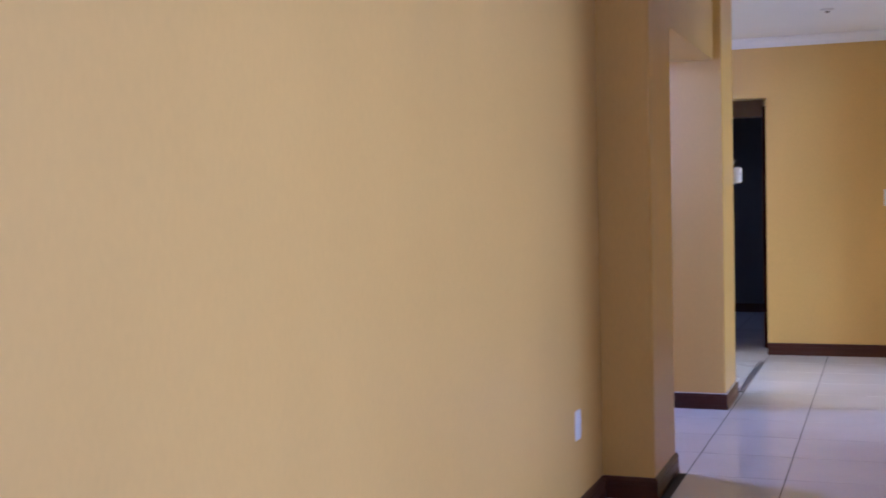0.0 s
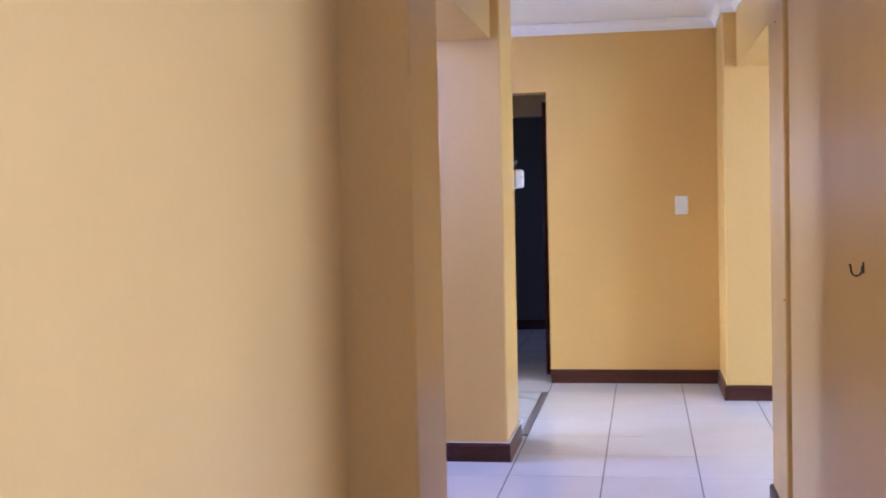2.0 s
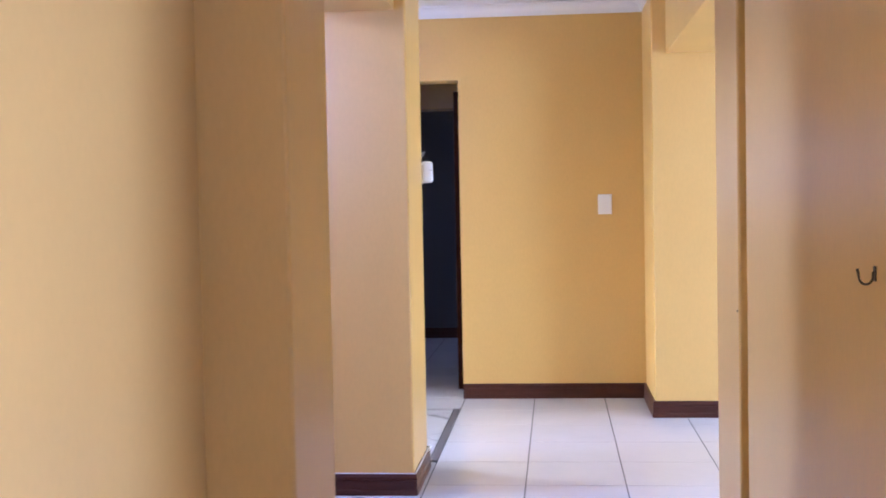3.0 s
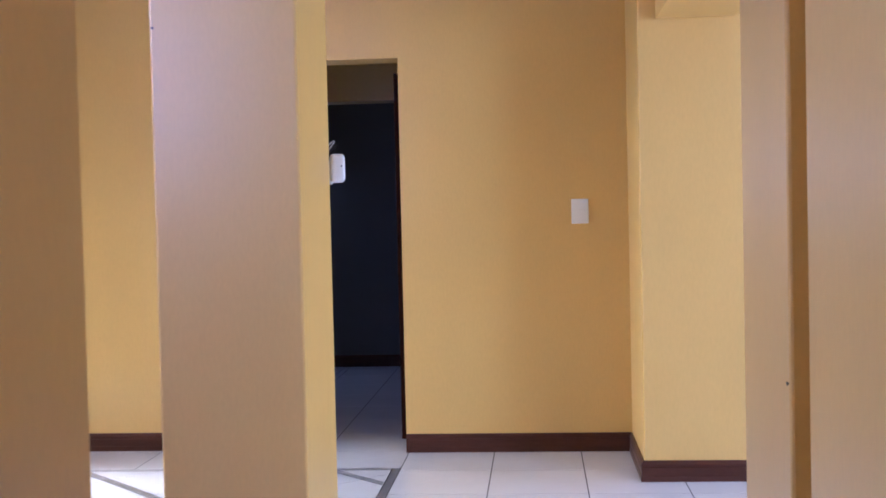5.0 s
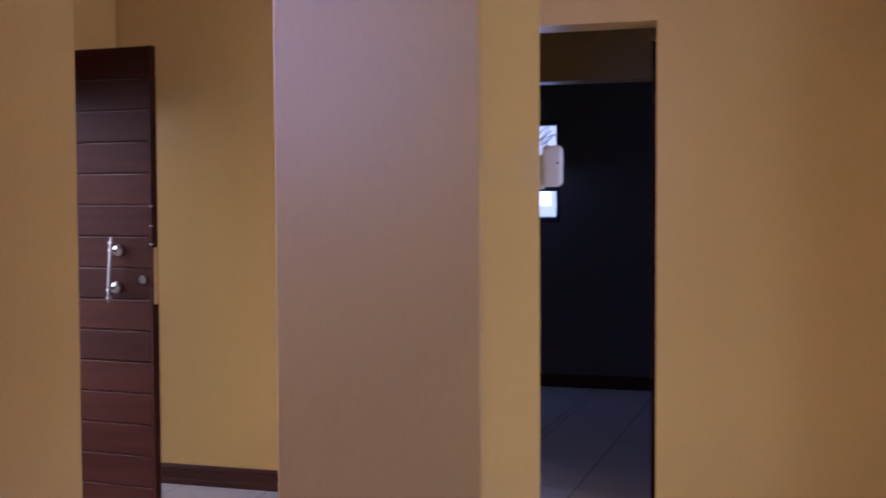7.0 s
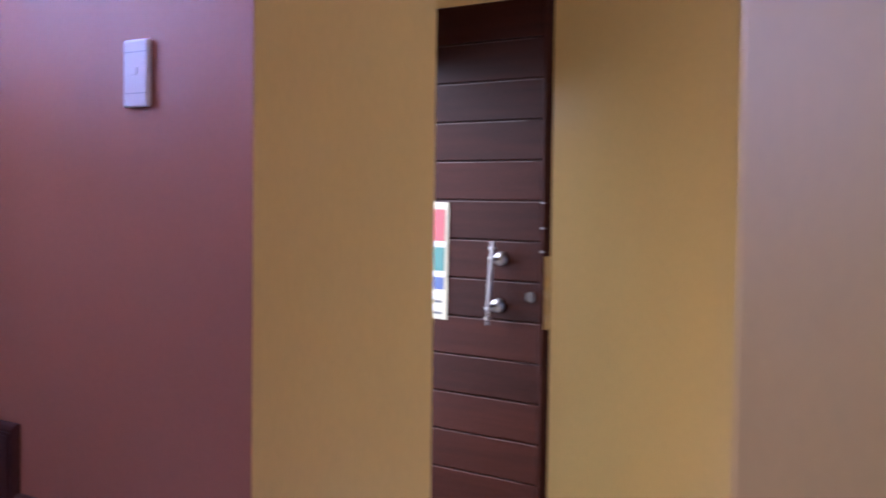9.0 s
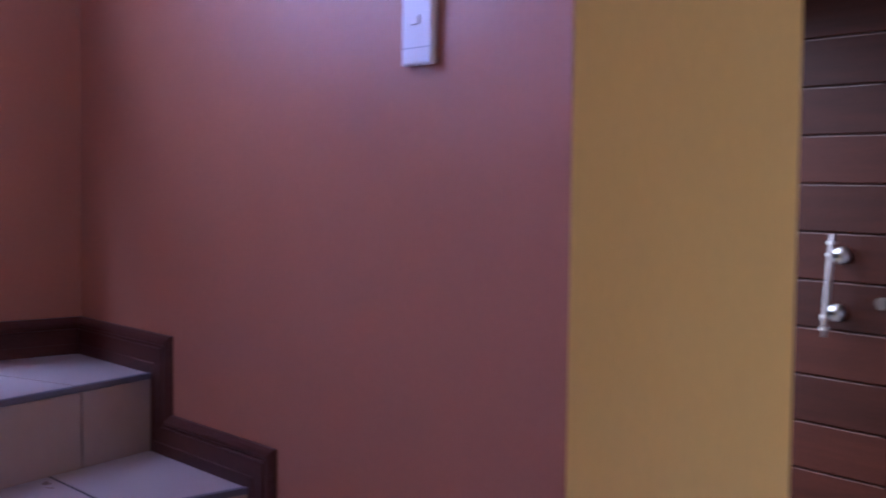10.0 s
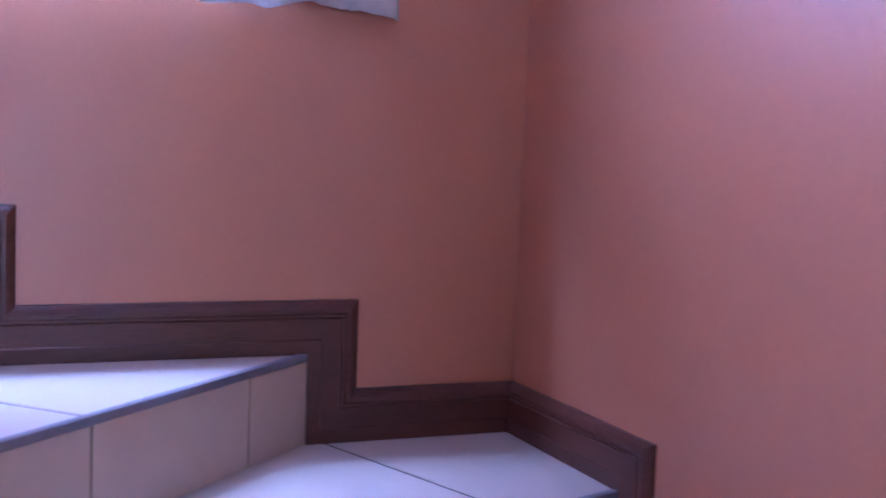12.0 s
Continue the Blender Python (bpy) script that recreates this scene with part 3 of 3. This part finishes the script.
pull = part("pull_handle", rod_bm([(pull_x(z), -DT - 0.055, z) for z in (0.935, 0.975, 0.985, 1.165, 1.215)], [0.0055, 0.006, 0.0075, 0.0075, 0.0055], sides=14), STEEL, door, "brushed metal pull handle", True)
for z in (0.958, 0.992, 1.160, 1.192):
    part("collar", rod_bm([(pull_x(z), -DT - 0.055, z - 0.004), (pull_x(z), -DT - 0.055, z + 0.004)], 0.0115, sides=14), SATIN, pull)
for z in (0.998, 1.156):
    x = pull_x(z) - 0.001
    part("rose", rod_bm([(x, -DT, z), (x, -DT - 0.010, z), (x, -DT - 0.019, z), (x, -DT - 0.024, z)], [0.025, 0.0245, 0.018, 0.008], sides=20), SATIN, pull, "pale satin metal rose", True)
    part("post", rod_bm([(x, -DT - 0.016, z), (pull_x(z), -DT - 0.055, z)], 0.007, sides=10), STEEL, pull)
part("lock_plate", box_bm(DW + 0.0005, DW + 0.003, -DT + 0.008, -0.008, 0.93, 1.17, 0.001, 1), BRASS, door, "brass lock edge plate")
for z in (0.965, 1.04, 1.12):
    part("bolt", box_bm(DW + 0.002, DW + 0.008, -DT + 0.014, -0.014, z - 0.014, z + 0.014, 0.002, 1), BRASS, door)
part("keyhole_cover", rod_bm([(DW - 0.046, -DT - 0.001, 1.035), (DW - 0.046, -DT - 0.007, 1.035)], 0.017, sides=16), IRON, door)
for z in (1.185, 1.262, 1.345):
    part("edge_screw_plate", box_bm(DW - 0.012, DW + 0.0025, -DT - 0.003, -DT + 0.004, z - 0.003, z + 0.003, 0.001, 1), STEEL, door)
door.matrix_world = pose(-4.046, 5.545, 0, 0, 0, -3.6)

# ---- inner door of the dark room, folded back against its jamb ----
inner = tagged(new("interior_door"), "dark brown wooden door standing open in the dark room", "door")
IW, IT, IH = 0.80, 0.040, 2.05
part("core", box_bm(-IT + 0.006, -0.006, 0.002, IW - 0.002, 0.022, IH - 0.002), DOORWOOD, inner)
for a, b, c, d in ((0.0, 0.11, 0.02, IH), (IW - 0.11, IW, 0.02, IH), (0.11, IW - 0.11, 0.02, 0.22), (0.11, IW - 0.11, 0.98, 1.12), (0.11, IW - 0.11, IH - 0.12, IH)):
    part("stile" if d - c > 1 else "rail", box_bm(-IT, 0.0, a, b, c, d, 0.003, 2), DOORWOOD, inner)
for z in (0.28, 1.80):
    hinge = part("hinge", box_bm(-0.004, 0.0025, -0.020, 0.030, z - 0.05, z + 0.05, 0.001, 1), STEEL, inner, "worn steel hinge")
    part("pin", rod_bm([(-0.002, -0.012, z - 0.052), (-0.002, -0.012, z + 0.052)], 0.006, sides=10), STEEL, hinge)
inner.matrix_world = pose(-1.212, 6.262, 0, 0, 0, 4.1)

# ---- poster on the door ----
poster = tagged(new("notice_card"), "cream bordered card with red, green and blue blocks", "poster")
PW, PH = 0.30, 0.41
part("card", box_bm(0, PW, -0.004, 0, 0, PH, 0.001, 1), CARD, poster)
for x0, x1, z0, z1, m, nm in ((0.02, PW - 0.014, 0.275, 0.385, CARDRED, "print_block"), (0.02, PW - 0.014, 0.170, 0.252, CARDGREEN, "print_block"), (0.02, PW - 0.014, 0.105, 0.147, CARDBLUE, "print_block"),
                              (0.02, PW - 0.014, 0.254, 0.273, CARDWHITE, "print_bar"), (0.02, PW - 0.014, 0.149, 0.168, CARDWHITE, "print_bar"), (0.02, PW - 0.020, 0.070, 0.095, CARDWHITE, "print_bar"),
                              (0.02, PW - 0.020, 0.058, 0.066, CARDDARK, "text_bar"), (0.02, PW - 0.020, 0.030, 0.052, CARDWHITE, "print_bar"), (0.02, PW - 0.020, 0.018, 0.026, CARDDARK, "text_bar")):
    part(nm, box_bm(x0, x1, -0.0055, -0.0035, z0, z1), m, poster)
part("print_shape", box_bm(0.12, 0.20, -0.0065, -0.0045, 0.20, 0.34, 0.002, 1), CARD, poster)
poster.matrix_world = pose(-4.046, 5.545, 0, 0, 0, -3.6) @ pose(0.105, -DT - 0.0005, 0.935, 0, 0.6, 0)


# ---- switches, socket, sensor, hook, ceiling point ----
def wall_plate(name, width, height, label, m, toggles, category="light switch", depth=0.009):
    top = tagged(new(name), label, category)
    part("plate", box_bm(-width / 2, width / 2, -depth, 0, -height / 2, height / 2, depth * 0.35, 3), PLASTIC, top)
    for x, z, w, h in toggles:
        part("toggle", box_bm(x - w / 2, x + w / 2, -depth - 0.0035, -depth + 0.001, z - h / 2, z + h / 2, 0.0012, 2), PLASTIC, top)
    top.matrix_world = m
    return top


wall_plate("light_switch", 0.090, 0.130, "white plastic light switch on the yellow far wall", pose(-0.252, 6.0, 1.268), [(0.012, 0.004, 0.022, 0.010)])
sw = wall_plate("light_switch", 0.082, 0.148, "tall white plastic light switch on the terracotta wall", pose(-3.276, 3.862, 1.620), [(-0.002, 0.004, 0.022, 0.016)], depth=0.016)
# thin grey strips painted as the shade in the plate's two joints
for z in (-0.044, 0.046):
    part("groove_shade", box_bm(-0.036, 0.036, -0.0166, -0.0155, z - 0.0007, z + 0.0007), GREYLINE, sw)
wall_plate("wall_socket", 0.075, 0.120, "white plastic wall plate low on the yellow wall", pose(-1.468, 0.684, 0.407, 0, 0, 90), [(0.0, 0.0, 0.05, 0.06)], "socket")

sensor = tagged(new("alarm_sensor"), "white plastic alarm sensor with loose wires at the pier's edge", "sensor")
bm = box_bm(-0.029, 0.029, -0.022, 0.022, -0.052, 0.052, 0.014, 4)
for v in bm.verts:
    if v.co.x > 0:
        v.co.x *= 1.0 - 0.25 * (v.co.z / 0.052) ** 2
part("housing", bm, PLASTIC, sensor, smooth=True)
part("lens_dot", rod_bm([(0.012, -0.0225, 0.008), (0.012, -0.0245, 0.008)], 0.003, sides=8), IRON, sensor)
part("mount", box_bm(-0.045, -0.020, -0.012, 0.022, -0.058, -0.02, 0.003, 1), PLASTIC, sensor)
part("mount_arm", box_bm(-0.06, -0.028, 0.0, 0.02, -0.03, 0.03, 0.003, 1), PLASTIC, sensor)
for s in range(3):
    pts = [(-0.04 + 0.012 * s, 0.004, 0.05)]
    for i in range(1, 9):
        a = i / 8
        pts.append((-0.045 + 0.035 * math.sin(a * 3.0) + 0.007 * s, 0.004 + 0.004 * s, 0.05 + 0.05 * math.sin(a * 2.6 + s * 0.2) * (1 - 0.2 * s)))
    part("wire", rod_bm(pts, 0.0016, sides=6), PLASTIC if s == 0 else IRON, sensor)
sensor.matrix_world = pose(-1.192, 3.985, 1.450, 0, 0, 12)

hook = tagged(new("wall_hook"), "small dark iron hook on the yellow wall", "hook")
arc = [(-0.001, 0, 0.006), (-0.005, 0, 0.004)] + [(-0.017 + 0.012 * math.cos(math.pi * i / 10), 0.006 * i / 10, -0.004 - 0.014 * math.sin(math.pi * i / 10)) for i in range(11)] + [(-0.030, 0.006, 0.004), (-0.032, 0.006, 0.011)]
part("bar", rod_bm(arc, [0.0022] * 13 + [0.0026, 0.0030], sides=8), IRON, hook, smooth=True)
part("plate", box_bm(-0.003, 0.0, -0.008, 0.008, -0.012, 0.016, 0.001, 1), IRON, hook)
hook.matrix_world = pose(0.014, 0.462, 1.153)

point = tagged(new("ceiling_point"), "small round ceiling lamp point on the white ceiling", "lamp fitting")
part("base", rod_bm([(0, 0, 0), (0, 0, -0.012), (0, 0, -0.016)], [0.045, 0.045, 0.038], sides=24), PLASTIC, point)
part("holder", rod_bm([(0, 0, -0.014), (0, 0, -0.026)], [0.016, 0.012], sides=16), STEEL, point)
point.matrix_world = pose(-0.652, 4.62, H)

# nails left in the plaster
for m, lab in ((pose(-1.676, 3.412, 1.885, 90, 0, 0), "small rusty nail in the pier's plaster edge"), (pose(0.014, 2.126, 0.93, 0, -90, 0), "small rusty nail at the edge of the wall recess"), (pose(0.014, 2.345, 2.02, 0, -90, 0), "small rusty nail high in the wall end")):
    nail = tagged(new("wall_nail"), lab, "nail")
    part("shank", rod_bm([(0, 0, -0.01), (0, 0, 0.003)], 0.0022, sides=8), IRON, nail)
    part("head", rod_bm([(0, 0, 0.0025), (0, 0, 0.004)], 0.0042, sides=10), IRON, nail)
    nail.matrix_world = m

# pale sealant bead along the top of the pier's skirting, and a loose cable end at its corner
for a, b in (((-1.70, 3.404), (-1.210, 3.404)), ((-1.209, 3.404), (-1.209, 3.94))):
    bead = rod_bm([(a[0], a[1], 0.0985), ((a[0] + b[0]) / 2, (a[1] + b[1]) / 2, 0.0990), (b[0], b[1], 0.0985)], 0.0028, sides=6)
    tagged(finish("trim", bead, WHITE), "thin white sealant bead on the skirting", "sealant", kind="structure")
cable = tagged(new("cable_end"), "loose white cable end on the pier's skirting", "cable")
pts = [(0.012 * math.sin(i * 0.9), -0.05 + 0.012 * i, 0.004 + 0.020 * math.sin(i * 0.55)) for i in range(8)]
part("cable", rod_bm(pts, 0.0032, sides=7), PLASTIC, cable, smooth=True)
cable.matrix_world = pose(-1.203, 3.90, 0.099)

# ---- floor tiles ----
P = 0.453
PX, PY = 0.457, 0.486
GAP = 0.0027
X0, Y0 = -0.727, 4.090


def tile(poly, material=TILE):
    q = shrink(poly, GAP)
    if len(q) >= 3:
        xs, ys = [p[0] for p in q], [p[1] for p in q]
        if max(xs) - min(xs) > 0.03 and max(ys) - min(ys) > 0.03:
            part("floor_tile", slab_bm(q, -0.008, 0.0, 0.0007), material, floor)


def straight_field(lo, hi, far=None):
    """Tiles in straight rows; those of the spaces beside the walk go into one mesh."""
    for i in range(math.floor((lo[0] - X0) / PX), math.ceil((hi[0] - X0) / PX)):
        for j in range(math.floor((lo[1] - Y0) / PY), math.ceil((hi[1] - Y0) / PY)):
            x, y = X0 + i * PX, Y0 + j * PY
            poly = clip_poly([(x, y), (x + PX, y), (x + PX, y + PY), (x, y + PY)], lo, hi)
            if poly and far is None:
                tile(poly)
            elif poly:
                q = shrink(poly, GAP)
                if len(q) >= 3:
                    slab_bm(q, -0.008, 0.0, 0.0007, far)


EDGE = X0 - PX
BX, BY, BL, BS = EDGE - 0.042, 5.57, -3.70, 4.12
straight_field((EDGE, -2.8), (0.014, 2.63))
straight_field((EDGE, 2.63), (1.2, 6.45))
straight_field((-1.468, -2.8), (EDGE, 1.137))
straight_field((-3.80, BY + 0.042), (EDGE, 6.08))
straight_field((-2.05, 6.08), (EDGE, 9.5))
straight_field((-3.0, 1.67), (EDGE, BS - 0.042))
beyond = bmesh.new()
for lo, hi in (((-1.468, -6.5), (0.014, -2.8)), ((0.014, -6.5), (3.6, 0.08)), ((0.26, 0.30), (6.20, 2.63)), ((1.2, 2.63), (6.20, 6.45)), ((-3.40, 6.32), (-2.05, 9.5)), ((EDGE, 6.45), (-0.62, 9.5))):
    straight_field(lo, hi, beyond)
tagged(part("floor_tiling", beyond, TILE, floor, "pale ceramic tiles of the rooms beside the passage"), kind="stuff")
# inlaid border and diagonal tiles of the entrance hall
for poly in ([(BX, BS), (BX + 0.042, BS), (BX + 0.042, BY + 0.042), (BX, BY + 0.042)], [(BL, BY), (BX, BY), (BX, BY + 0.042), (BL, BY + 0.042)], [(BL, BS - 0.042), (BX, BS - 0.042), (BX, BS), (BL, BS)]):
    part("inlay_strip", slab_bm(shrink(poly, 0.0015), -0.008, 0.0, 0.0015), INLAY, floor)
c, s = math.cos(radians(45)), math.sin(radians(45))
DX, DY = -2.945, 5.68
for i in range(-8, 9):
    for j in range(-8, 9):
        quad = []
        for u, v in ((0, 0), (1, 0), (1, 1), (0, 1)):
            a, b = (i + u) * P, (j + v) * P
            quad.append((DX + a * c - b * s, DY + a * s + b * c))
        poly = clip_poly(quad, (BL, BS), (BX, BY))
        if not poly:
            continue
        if i % 2:
            tile(poly)
        else:
            # each second row carries a narrow dark strip
            d = Vector((-s, c))
            o = Vector((DX + (i * P) * c, DY + (i * P) * s)) + Vector((c, s)) * 0.04
            for k, q in enumerate(split_poly(poly, o, d)):
                side = sum((Vector(p) for p in q), Vector((0, 0))) / len(q)
                if (side - o).dot(Vector((c, s))) < 0:
                    q = shrink(q, 0.0015)
                    if len(q) >= 3:
                        part("inlay_strip", slab_bm(q, -0.008, 0.0, 0.0015), INLAY, floor)
                else:
                    tile(q)
